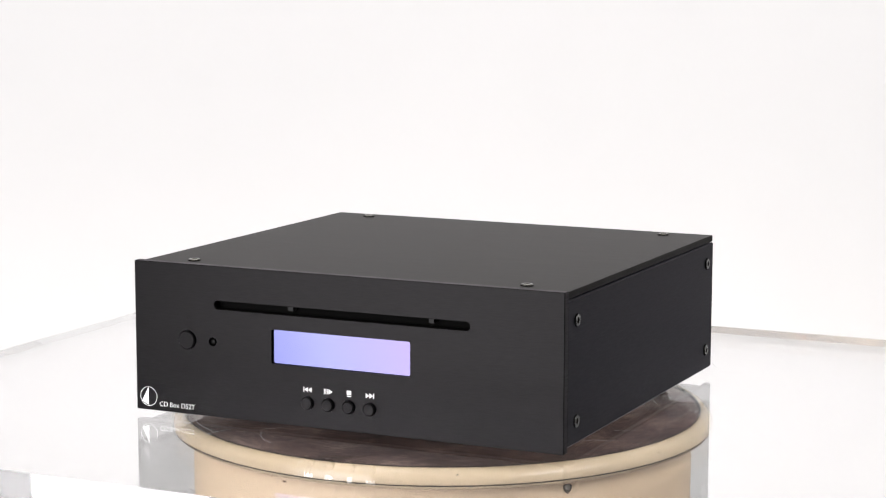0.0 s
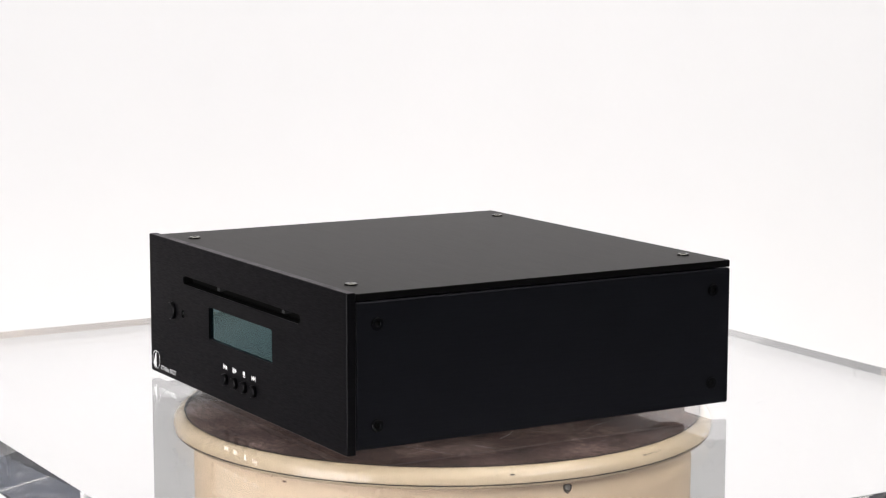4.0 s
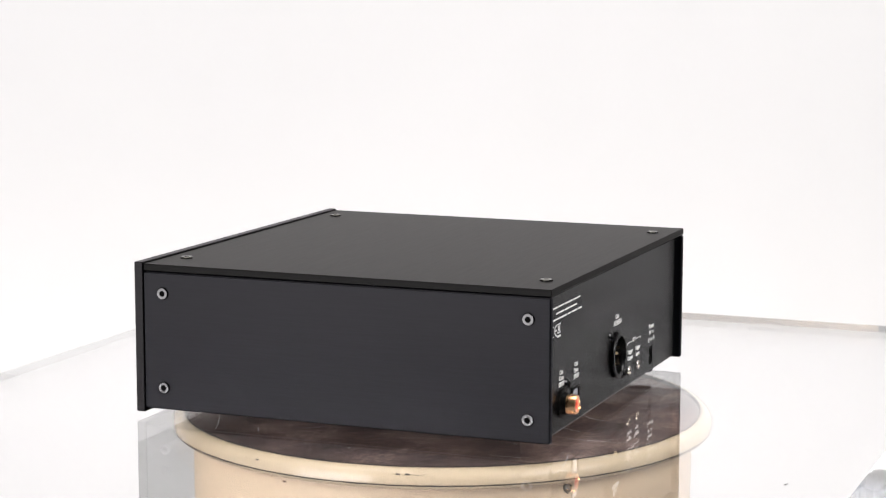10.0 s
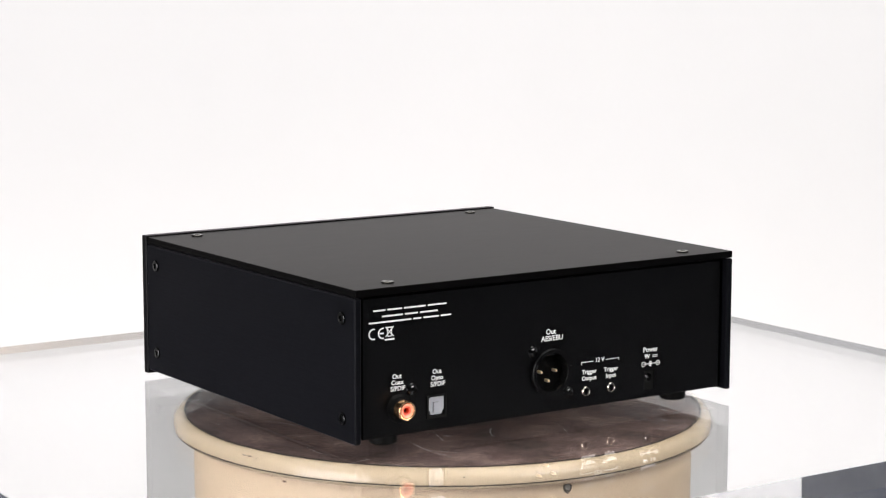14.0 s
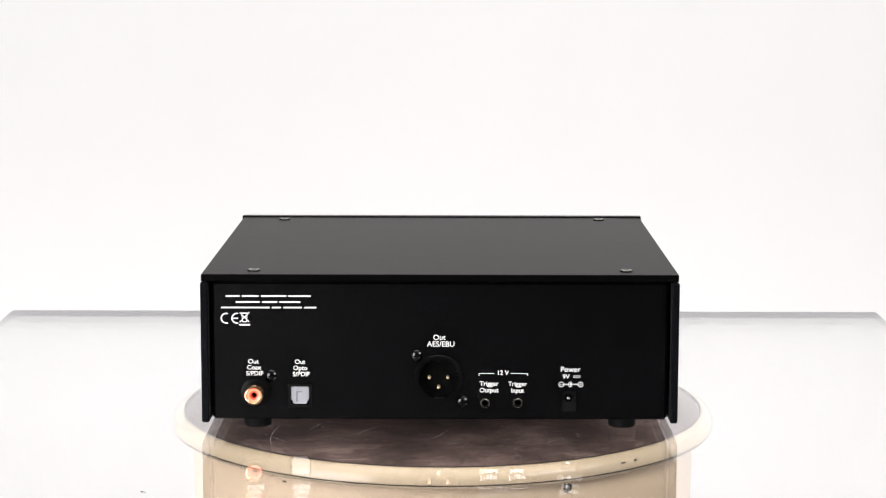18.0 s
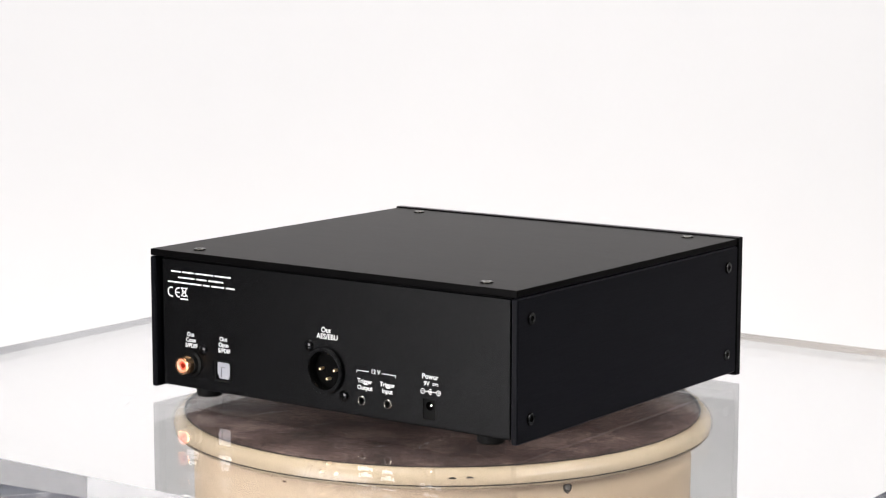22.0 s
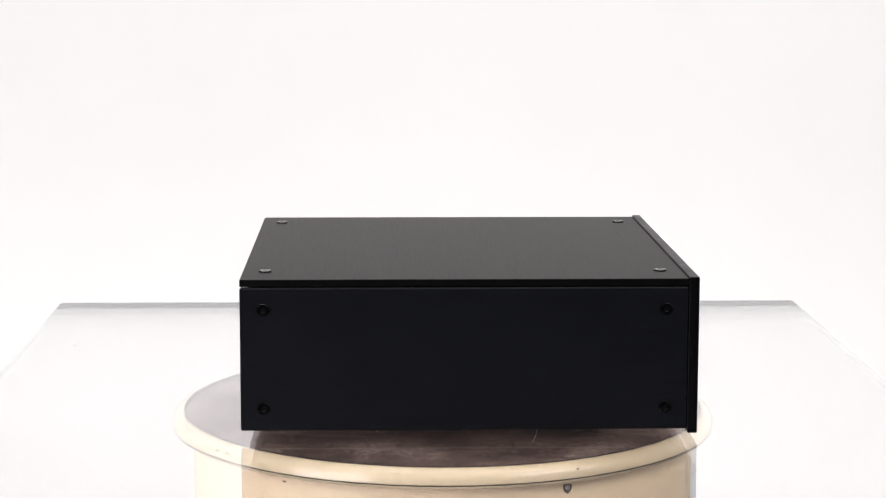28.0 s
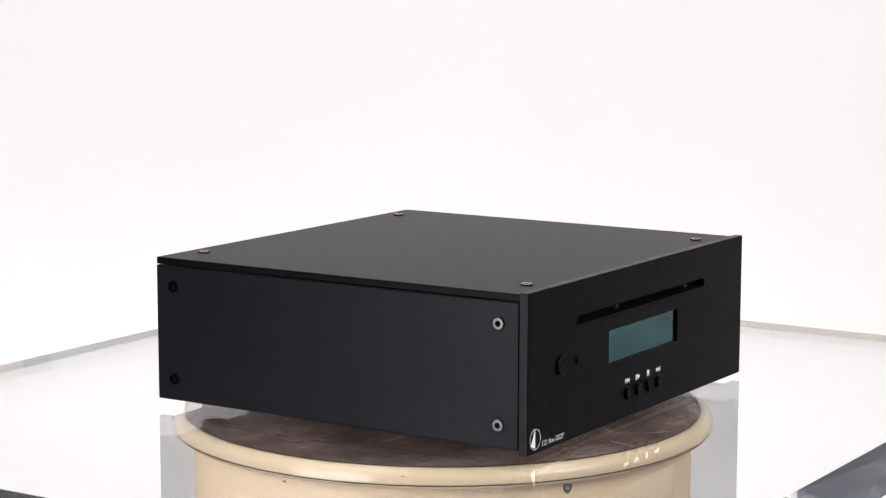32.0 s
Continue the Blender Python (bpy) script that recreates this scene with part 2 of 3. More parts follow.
def plate(outer, holes, y0, y1, bevel=0.0):
    """A flat plate in the xz plane between y0 and y1 with holes through it."""
    bm = bmesh.new()
    edges = []
    for loop in [outer] + holes:
        vs = [bm.verts.new((x, y0, z)) for x, z in loop]
        edges += [bm.edges.new((a, b)) for a, b in zip(vs, vs[1:] + vs[:1])]
    bmesh.ops.triangle_fill(bm, use_beauty=True, use_dissolve=False, edges=edges, normal=(0, -1, 0))
    made = bmesh.ops.extrude_face_region(bm, geom=bm.faces[:])
    bmesh.ops.translate(bm, verts=[g for g in made["geom"] if isinstance(g, bmesh.types.BMVert)], vec=(0, y1 - y0, 0))
    bmesh.ops.recalc_face_normals(bm, faces=bm.faces[:])
    if bevel:
        xs, zs = [p[0] for p in outer], [p[1] for p in outer]
        def rim(v):
            return min(abs(v.co.x - min(xs)), abs(v.co.x - max(xs)), abs(v.co.z - min(zs)), abs(v.co.z - max(zs))) < 1e-6
        es = [e for e in bm.edges if all(rim(v) for v in e.verts) and len(e.link_faces) == 2 and e.calc_face_angle(0) > 0.7]
        bmesh.ops.bevel(bm, geom=es, offset=bevel, segments=1, affect="EDGES")
    return bm


def poly(bm, pts, y0, y1):
    """Adds a prism over an outline in the xz plane to bm."""
    a = [bm.verts.new((x, y0, z)) for x, z in pts]
    b = [bm.verts.new((x, y1, z)) for x, z in pts]
    fs = [bm.faces.new(a), bm.faces.new(b[::-1])]
    for i in range(len(pts)):
        j = (i + 1) % len(pts)
        fs.append(bm.faces.new((a[i], b[i], b[j], a[j])))
    bmesh.ops.recalc_face_normals(bm, faces=fs)


def ring(bm, cx, cz, r0, r1, y0, y1, n=32, a0=0, a1=360):
    full = abs(a1 - a0) >= 360
    m = n if full else n + 1
    rows = []
    for i in range(m):
        t = radians(a0 + (a1 - a0) * i / n)
        c, s = math.cos(t), math.sin(t)
        rows.append([bm.verts.new((cx + r * c, y, cz + r * s)) for r, y in ((r0, y0), (r1, y0), (r1, y1), (r0, y1))])
    fs = []
    for i in range(n):
        p, q = rows[i], rows[(i + 1) % m]
        for k in range(4):
            fs.append(bm.faces.new((p[k], p[(k + 1) % 4], q[(k + 1) % 4], q[k])))
    if not full:
        fs += [bm.faces.new(rows[0]), bm.faces.new(rows[-1][::-1])]
    bmesh.ops.recalc_face_normals(bm, faces=fs)


def lettering(name, words, size, m, parent, bold=0.0, align="CENTER", label=""):
    cu = bpy.data.curves.new(name, "FONT")
    cu.body, cu.size, cu.align_x, cu.align_y = words, size, align, "CENTER"
    cu.extrude, cu.offset, cu.resolution_u = 0.00004, bold, 5
    tmp = bpy.data.objects.new("tmp", cu)
    scene.collection.objects.link(tmp)
    me = bpy.data.meshes.new_from_object(tmp.evaluated_get(bpy.context.evaluated_depsgraph_get()))
    bpy.data.objects.remove(tmp)
    bpy.data.curves.remove(cu)
    me.materials.clear()
    me.materials.append(M_PRINT)
    ob = new(name, me)
    ob.parent, ob.matrix_basis = parent, m
    if label:
        ob["label"] = label
    return ob


# ---- the room ----
floor = tagged(part("floor", block(-2.5, 2.5, -3.0, WALL_Y + 0.12, FLOOR_Z - 0.10, FLOOR_Z - 0.001), M_GROUT), "pale grout bed of a slate grey tiled floor", "floor", kind="structure")
tagged(part("wall_north", block(-2.5, 2.5, WALL_Y, WALL_Y + 0.12, FLOOR_Z, CEIL_Z), M_WALL), "plain white painted wall behind the turntable", "wall", kind="structure")
# walls beside and behind the camera are unseen, toned to shape reflections
tagged(part("wall_west", block(-2.62, -2.5, -3.0, WALL_Y + 0.12, FLOOR_Z - 0.1, CEIL_Z), M_SIDEWALL), "unseen slate grey side wall, toned dark for reflections", "wall", kind="structure")
tagged(part("added_return_east", block(2.5, 2.62, -0.23, WALL_Y + 0.12, FLOOR_Z - 0.1, CEIL_Z), M_WALL), "unseen white wall piece, added for pale slab edge reflections", "wall", kind="structure")
tagged(part("wall_east", block(2.5, 2.62, -3.0, -0.23, FLOOR_Z - 0.1, CEIL_Z), M_SIDEWALL), "unseen slate grey side wall, toned dark for reflections", "wall", kind="structure")
tagged(part("wall_south", block(-2.62, 2.62, -3.12, -3.0, FLOOR_Z - 0.1, CEIL_Z), M_GREYWALL), "unseen grey wall behind the camera, toned for reflections", "wall", kind="structure")
tagged(part("ceiling", block(-2.62, 2.62, -3.12, WALL_Y + 0.12, CEIL_Z, CEIL_Z + 0.1), M_CEIL), "plain white painted ceiling", "ceiling", kind="structure")

# softboxes: the left one shows in reflections; front and overhead are unseen additions
def softbox(name, m, w, h, depth, label):
    sb = thing(name, label, "softbox", "studio lights")
    sb.matrix_world = m
    bm = bmesh.new()
    f = [bm.verts.new((sx * w / 2, sy * h / 2, 0)) for sx, sy in ((-1, -1), (1, -1), (1, 1), (-1, 1))]
    b = [bm.verts.new((sx * w / 6, sy * h / 6, depth)) for sx, sy in ((-1, -1), (1, -1), (1, 1), (-1, 1))]
    bm.faces.new(b)
    for i in range(4):
        bm.faces.new((f[i], f[(i + 1) % 4], b[(i + 1) % 4], b[i]))
    part("shell", bm, M_CLOTH, sb)
    part("diffuser", block(-w / 2 + 0.01, w / 2 - 0.01, -h / 2 + 0.01, h / 2 - 0.01, 0.0, 0.004), M_DIFFUSER, sb)
    for s in (-1, 1):
        part("rim_bar", block(s * w / 2 - 0.008, s * w / 2 + 0.008, -h / 2, h / 2, -0.006, 0.01, 0.002), M_CLOTH, sb)
    return sb


key_box = softbox("softbox", look(SOFT_AT, SOFT_TO), 0.66, 0.98, 0.22, "black cloth softbox with a lit white diffuser")
over = softbox("unseen_front_softbox", look(FRONT_AT - (FRONT_TO - FRONT_AT).normalized() * 0.015, FRONT_TO), 1.24, 0.74, 0.20, "added unseen black softbox on ceiling hangers, lit")
softbox("unseen_overhead_softbox", look((0.0, 0.10, 1.815), (0.0, 0.1001, 0.0)), 2.04, 1.24, 0.085, "added unseen flat black softbox under the ceiling, lit")
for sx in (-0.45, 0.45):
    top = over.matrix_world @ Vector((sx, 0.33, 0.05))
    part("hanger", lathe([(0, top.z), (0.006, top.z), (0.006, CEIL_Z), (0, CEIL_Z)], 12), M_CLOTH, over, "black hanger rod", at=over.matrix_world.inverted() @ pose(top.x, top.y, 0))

# housing for the added wall lamp, kept out of view
strip = thing("wall_fill_strip", "added unseen floor strip that brightens the backdrop wall", "studio light", "studio lights")
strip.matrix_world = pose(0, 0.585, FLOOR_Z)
part("housing", block(-1.54, 1.54, -0.03, 0.0, 0.0, 0.078, 0.004), M_CLOTH, strip, "long black housing of the added strip")
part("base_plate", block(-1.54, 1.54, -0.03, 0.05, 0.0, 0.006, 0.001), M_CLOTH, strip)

to_box = key_box.matrix_world.inverted()
STAND = SOFT_AT + (SOFT_AT - SOFT_TO).normalized() * 0.25
part("stand_pole", lathe([(0, FLOOR_Z), (0.012, FLOOR_Z), (0.012, 0.20), (0, 0.20)], 16), M_CLOTH, key_box, "black light stand pole", True, to_box @ pose(STAND.x, STAND.y, 0))
for k in range(3):
    part("stand_leg", block(0.0, 0.32, -0.008, 0.008, 0.0, 0.012, 0.002), M_CLOTH, key_box, "black light stand leg", at=to_box @ pose(STAND.x, STAND.y, FLOOR_Z, 0, 0, 137 + 120 * k))

# ---- the drum ----
T_SLAB = 0.0235
Z_DISC = -0.0267
Z_RIM = -0.0320
R_RIM = 0.1274
drum = thing("turntable_drum", "cream enamelled round drum base, dark seam under its top", "turntable base")
part("drum_wall", lathe([(0.0, FLOOR_Z + 0.006), (0.112, FLOOR_Z), (0.1165, FLOOR_Z + 0.004), (0.1174, FLOOR_Z + 0.010), (0.1174, Z_RIM - 0.006), (0.1180, Z_RIM - 0.0030), (0.1180, Z_RIM - 0.0022), (0.108, Z_RIM - 0.0022), (0.0, Z_RIM - 0.0022)], 128), M_BODY, drum, "", True)

part("lip", lathe([(0.112, Z_RIM - 0.0021), (R_RIM - 0.0022, Z_RIM - 0.0021), (R_RIM - 0.0012, Z_RIM - 0.0016), (R_RIM - 0.0006, Z_RIM - 0.0010), (R_RIM - 0.0004, Z_RIM - 0.0004), (0.112, Z_RIM - 0.0004)], 144, True), M_ENAMEL, drum, "thin cream lip under the seam", True)
BOLT_A = radians(-90 + 26.9)
BOLT_AT = pose(0.1174 * math.cos(BOLT_A), 0.1174 * math.sin(BOLT_A), -0.0382, 90, 0, 90 + math.degrees(BOLT_A))
bm = bmesh.new()
poly(bm, [(0.0021 * math.cos(radians(a)), 0.0021 * math.sin(radians(a))) for a in range(-30, 211, 20)] + [(-0.0010, -0.0022), (0.0, -0.0029), (0.0010, -0.0022)], -0.0002, 0.0004)
part("bolt_hole", bm, M_CHIP, drum, "dark worn hole", at=BOLT_AT @ pose(0, 0, 0, -90))
part("bolt", lathe([(0, 0.0012), (0.0008, 0.0011), (0.0012, 0.0006), (0.0013, 0.0), (0.0, 0.0)], 20), M_ZINC, drum, "dull grey bolt head", True, BOLT_AT)
for a, z, w in ((-129.0, -0.0373, 0.0014), (-125.4, -0.0384, 0.0020)):
    part("rust_spot", block(-w / 2, w / 2, -0.0002, 0.0002, -0.0004, 0.0004), M_RUST, drum, "brown rust spot", at=pose(0, 0, 0, 0, 0, a + 90) @ pose(0, -0.1174, z))

disc = thing("turntable_disc", "rotating round top with brown felt and chipped cream rim", "turntable")
RIM_ARC = [(0.1220 + (R_RIM - 0.1220) * math.sin(radians(a)), Z_DISC - 0.0036 + 0.0048 * math.cos(radians(a))) for a in range(0, 91, 9)]
rim_profile = [(0.1213, Z_RIM), (0.1213, Z_DISC + 0.0004), (0.1215, Z_DISC + 0.0010)] + RIM_ARC + [(R_RIM, Z_RIM + 0.0003), (R_RIM - 0.0004, Z_RIM)]
part("rim", lathe(rim_profile, 192, True), M_ENAMEL, disc, "glossy cream enamel rim", True)
part("felt_pad", lathe([(0.0, Z_RIM + 0.0004), (0.1214, Z_RIM + 0.0004), (0.1214, Z_DISC - 0.0003), (0.1211, Z_DISC), (0.0, Z_DISC)], 128), M_FELT, disc, "brown felt pad")
part("groove", lathe([(0.1208, Z_DISC + 0.0001), (0.1217, Z_DISC + 0.0013), (0.1214, Z_DISC + 0.0014), (0.1208, Z_DISC + 0.0004)], 128, True), M_SEAM, disc, "dark groove round the felt")
part("seam", lathe([(0.117, Z_RIM - 0.00036), (R_RIM - 0.0002, Z_RIM - 0.00036), (R_RIM - 0.0002, Z_RIM - 0.00002), (0.117, Z_RIM - 0.00002)], 128, True), M_SEAM, disc, "dark worn seam")
part("riser", lathe([(0.0, Z_DISC), (0.028, Z_DISC), (0.028, -T_SLAB - 0.0002), (0.0, -T_SLAB - 0.0002)], 48), M_RUBBER, disc, "black rubber riser", True)


def rim_chip(angle, frac, w, h):
    """A flake lost from the rim, at a share of its height."""
    i = (0.25 + 0.75 * frac) * (len(RIM_ARC) - 1.01)
    (r0, z0), (r1, z1) = RIM_ARC[int(i)], RIM_ARC[int(i) + 1]
    k = i - int(i)
    r, z = r0 + (r1 - r0) * k, z0 + (z1 - z0) * k
    tilt = math.degrees(math.atan2(r1 - r0, -(z1 - z0)))
    bm = bmesh.new()
    n = 9
    pts = [(w / 2 * math.cos(2 * math.pi * j / n) * random.uniform(0.6, 1.1), h / 2 * math.sin(2 * math.pi * j / n) * random.uniform(0.6, 1.1)) for j in range(n)]
    poly(bm, pts, -0.00012, 0.0002)
    part("chip", bm, M_CHIP, disc, "dark chip in the paint", at=pose(0, 0, 0, 0, 0, angle + 90) @ pose(0, -r, z, tilt))


for a, fr, w, h in ((13.2, 0.52, 0.0022, 0.0012), (15.0, 0.52, 0.0026, 0.0016), (16.8, 0.56, 0.0014, 0.0010), (18.2, 0.50, 0.0010, 0.0008), (-17.0, 0.62, 0.0026, 0.0008), (-20.0, 0.60, 0.0012, 0.0006),
                    (127.6, 0.74, 0.0034, 0.0012), (130.8, 0.72, 0.0034, 0.0015), (100.0, 0.4, 0.001, 0.0006), (-62.0, 0.5, 0.0014, 0.0008), (-88.0, 0.3, 0.0010, 0.0006), (60.0, 0.7, 0.0016, 0.0006),
                    (170.0, 0.5, 0.0012, 0.0008), (205.0, 0.65, 0.0022, 0.0008), (235.0, 0.45, 0.0010, 0.0007)):
    rim_chip(a, fr, w, h)
for k in range(26):
    a, span = random.uniform(0, 360), random.uniform(2, 9)
    bm = bmesh.new()
    n = 8
    rr, hh = R_RIM - 0.00036, random.uniform(0.00005, 0.0002)
    lo = [bm.verts.new((rr * math.cos(radians(a + span * i / n)), rr * math.sin(radians(a + span * i / n)), Z_RIM + 0.0003)) for i in range(n + 1)]
    hi = [bm.verts.new(((rr + 0.00016) * math.cos(radians(a + span * i / n)), (rr + 0.00016) * math.sin(radians(a + span * i / n)), Z_RIM + 0.0003 + hh * math.sin(math.pi * i / n) + 0.0001)) for i in range(n + 1)]
    for i in range(n):
        bm.faces.new((lo[i], lo[i + 1], hi[i + 1], hi[i]))
    part("edge_wear", bm, M_CHIP, disc, "dark wear along the lower edge")

# ---- the acrylic slab ----
slab = tagged(part("acrylic_slab", block(-0.248, 0.248, -0.2152, 0.2165, -T_SLAB, 0), [M_FACE, M_EDGE]), "thick clear acrylic slab, scratched, on the turntable", "slab")
slab.visible_shadow = False
for face in slab.data.polygons:
    face.material_index = 1 if abs(face.normal.z) < 0.5 else 0
for k in range(70):
    a, r = random.uniform(0, 6.283), random.uniform(0.06, 0.15)
    x, y, d, ln = r * math.cos(a), r * math.sin(a), random.uniform(0, 6.283), random.choice((random.uniform(0.001, 0.006), random.uniform(0.008, 0.034)))
    bend = random.uniform(-0.5, 0.5)
    wd = random.uniform(0.00002, 0.00008)
    bm = bmesh.new()
    pr = None
    for i in range(7):
        t = i / 6
        dd = d + bend * t
        px, py = x + ln * t * math.cos(dd), y + ln * t * math.sin(dd)
        nx, ny = -math.sin(dd) * wd * math.sin(math.pi * (0.1 + 0.8 * t)), math.cos(dd) * wd * math.sin(math.pi * (0.1 + 0.8 * t))
        cur = (bm.verts.new((px + nx, py + ny, 0.00012)), bm.verts.new((px - nx, py - ny, 0.00012)))
        if pr:
            bm.faces.new((pr[0], pr[1], cur[1], cur[0]))
        pr = cur
    part("scratch", bm, M_SCRATCH, slab, "fine white scratch")

for x, y, w in ((0.1150, 0.1896, 0.0011), (0.1138, 0.1903, 0.0006)):
    part("speck", lathe([(0, 0.0003), (w * 0.5, 0.0002), (w * 0.5, 0.00002), (0, 0.00002)], 7), M_CHIP, slab, "dark speck of dirt", at=pose(x, y, 0))

# ---- the disc player ----
YF, YB, XS, ZT = -0.1068, 0.0876, 0.1027, 0.0690
player = thing("disc_player", "black anodised aluminium disc player box on small feet", "disc player")
SLOT = outline_rect(-0.0622, 0.0611, 0.0504, 0.0545, 0.00195, 6)
WINDOW = outline_rect(-0.0334, 0.0334, 0.0287, 0.0438, 0.0008, 3)
BUTTONS = [(-0.0156, 0.0131), (-0.0056, 0.0131), (0.0044, 0.0131), (0.0144, 0.0131)]
front = part("front_panel", plate(outline_rect(-0.103, 0.103, 0.0023, 0.0697), [SLOT, WINDOW, outline_circle(-0.0758, 0.0358, 0.0044), outline_circle(-0.0630, 0.0359, 0.0020, 20)] + [outline_circle(x, z, 0.0030, 24) for x, z in BUTTONS], YF, YF + 0.0042, 0.0003), M_ANOD, player, "brushed black aluminium front panel")
part("slot_recess", block(-0.064, 0.063, YF + 0.0046, YF + 0.0066, 0.049, 0.056), M_DEEP, front, "dark disc slot")
# liner added to blacken the slot walls, standing in for their shade
part("slot_shade_liner", plate(outline_rect(-0.06218, 0.06108, 0.05042, 0.05448, 0.0019, 6), [outline_rect(-0.0619, 0.0608, 0.0507, 0.0542, 0.0016, 6)], YF + 0.0004, YF + 0.0045), M_DEEP, front, "black lining added to hold the slot walls in shade")
for x in (-0.0243, 0.0428):
    part("slot_tab", block(x - 0.0012, x + 0.0012, YF + 0.0010, YF + 0.0044, 0.0524, 0.0544), M_TAB, front, "grey tab across the disc slot")
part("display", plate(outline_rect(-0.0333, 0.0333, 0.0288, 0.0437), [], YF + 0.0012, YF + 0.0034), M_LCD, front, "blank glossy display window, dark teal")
part("sensor_lens", lathe([(0, 0.0014), (0.0010, 0.0012), (0.0017, 0.0004), (0.0019, -0.001), (0, -0.001)], 20), M_LENS, front, "dark infrared sensor", True, pose(-0.0630, YF + 0.0014, 0.0359, 90))
power = part("power_button", lathe([(0, 0.0014), (0.0037, 0.0014), (0.0041, 0.0010), (0.0041, -0.005), (0, -0.005)], 40), M_ANOD, front, "round black power button", True, pose(-0.0758, YF, 0.0358, 90))
part("pin_hole", lathe([(0, 0.00008), (0.0003, 0.00008), (0.0003, -0.0001), (0, -0.0001)], 10), M_DEEP, front, at=pose(-0.0759, YF, 0.0457, 90))
part("recess_back", block(-0.082, -0.060, YF + 0.0044, YF + 0.0052, 0.028, 0.044), M_DEEP, front)
part("recess_back", block(-0.021, 0.020, YF + 0.0044, YF + 0.0052, 0.008, 0.018), M_DEEP, front)
for x, z in BUTTONS:
    part("track_button", lathe([(0, 0.0017), (0.0023, 0.0017), (0.0027, 0.0013), (0.0027, -0.005), (0, -0.005)], 28), M_ANOD, front, "small round black button", True, pose(x, YF, z, 90))
Y0, Y1 = YF - 0.00006, YF + 0.0002


def icon(shapes, x, z, label):
    bm = bmesh.new()
    for s in shapes:
        poly(bm, [(x + a * 0.001, z + b * 0.001) for a, b in s], Y0, Y1)
    return part("button_icon", bm, M_PRINT, front, label)


def tri_l(x, w=1.7):
    return [(x, 0), (x + w, -1.15), (x + w, 1.15)]


def tri_r(x, w=1.7):
    return [(x, -1.15), (x + w, 0), (x, 1.15)]


def bar(x, w, z0=-1.15, z1=1.15):
    return [(x, z0), (x + w, z0), (x + w, z1), (x, z1)]


icon([bar(-2.1, 0.45), tri_l(-1.6), tri_l(0.2)], BUTTONS[0][0], 0.0189, "white skip back symbol")
icon([bar(-2.1, 0.38), bar(-1.35, 0.38), bar(-0.6, 0.38), tri_r(0.1, 2.0)], BUTTONS[1][0], 0.0189, "white play and pause symbol")
icon([bar(-1.05, 2.1, -0.45, 1.35), bar(-1.05, 2.1, -1.25, -0.85)], BUTTONS[2][0], 0.0189, "white stop symbol")
icon([tri_r(-2.0), tri_r(-0.2), bar(1.6, 0.45)], BUTTONS[3][0], 0.0189, "white skip forward symbol")
bm = bmesh.new()
ring(bm, -0.0966, 0.0085, 0.00418, 0.0044, Y0, Y1, 40)
poly(bm, [(-0.0967, 0.0128), (-0.1002, 0.0062), (-0.0967, 0.0046)], Y0, Y1)
part("printed_emblem", bm, M_PRINT, front, "white ring emblem with a wedge")
lettering("model_lettering", "CD Box DS2T", 0.00312, pose(-0.0911, Y0, 0.0055, 90), front, -0.00003, "LEFT", "white printed lettering")

part("top_panel", block(-XS + 0.0004, XS - 0.0004, YF + 0.0043, YB, ZT - 0.0031, ZT, 0.0003, 1), M_TOP, player, "brushed black aluminium top panel")
side_r = part("side_panel", block(XS - 0.0033, XS, YF + 0.0043, YB, 0.0041, ZT - 0.0035, 0.0006, 1), M_SIDE, player, "brushed black aluminium side panel")
side_l = part("side_panel", block(-XS, -XS + 0.0033, YF + 0.0043, YB, 0.0041, ZT - 0.0035, 0.0006, 1), M_SIDE, player, "brushed black aluminium side panel")
part("chassis", block(-XS + 0.004, XS - 0.004, YF + 0.0068, YB - 0.0062, 0.0056, ZT - 0.0032), M_DEEP, player, "black steel chassis")
YP = YB - 0.0028
HOLES = [outline_rect(0.0553, 0.0656, 0.0104, 0.0204), outline_circle(0.0005, 0.0233, 0.0086, 40), outline_circle(-0.0196, 0.0122, 0.0016, 16), outline_circle(-0.0338, 0.0124, 0.0016, 16), outline_rect(-0.0589, -0.0527, 0.0086, 0.0176)]
back = part("back_panel", plate(outline_rect(-XS + 0.0050, XS - 0.0050, 0.0052, ZT - 0.0040), HOLES, YP - 0.0012, YP, 0.0007), M_COAT, player, "black powder coated back panel with sockets")

SCREW = mesh_of("hex_screw", lathe([(0.0012, -0.0003), (0.0012, 0.0007), (0.0013, 0.0008), (0.0024, 0.00079), (0.0026, 0.0006), (0.0026, -0.0005)], 24), M_STEEL, True)
SCREW_EYE = mesh_of("hex_socket", lathe([(0, 0.0001), (0.0013, 0.0001), (0.0013, -0.0002), (0, -0.0002)], 6), M_DEEP)
SCREW_SEAT = mesh_of("screw_seat", lathe([(0, 0.00012), (0.0029, 0.00012), (0.0029, -0.0001), (0, -0.0001)], 24), M_DEEP)


# top screws get a lighter metal, painted in for the light they catch
SCREW_TOP = SCREW.copy()
SCREW_TOP.materials[0] = M_SCREW_LIT


def hex_screw(m, me=SCREW):
    s = new("hex_screw", me)
    s.parent, s.matrix_basis, s["label"] = player, m, "dark steel socket screw"
    for nm, me in (("hex_socket", SCREW_EYE), ("screw_seat", SCREW_SEAT)):
        e = new(nm, me)
        e.parent = s


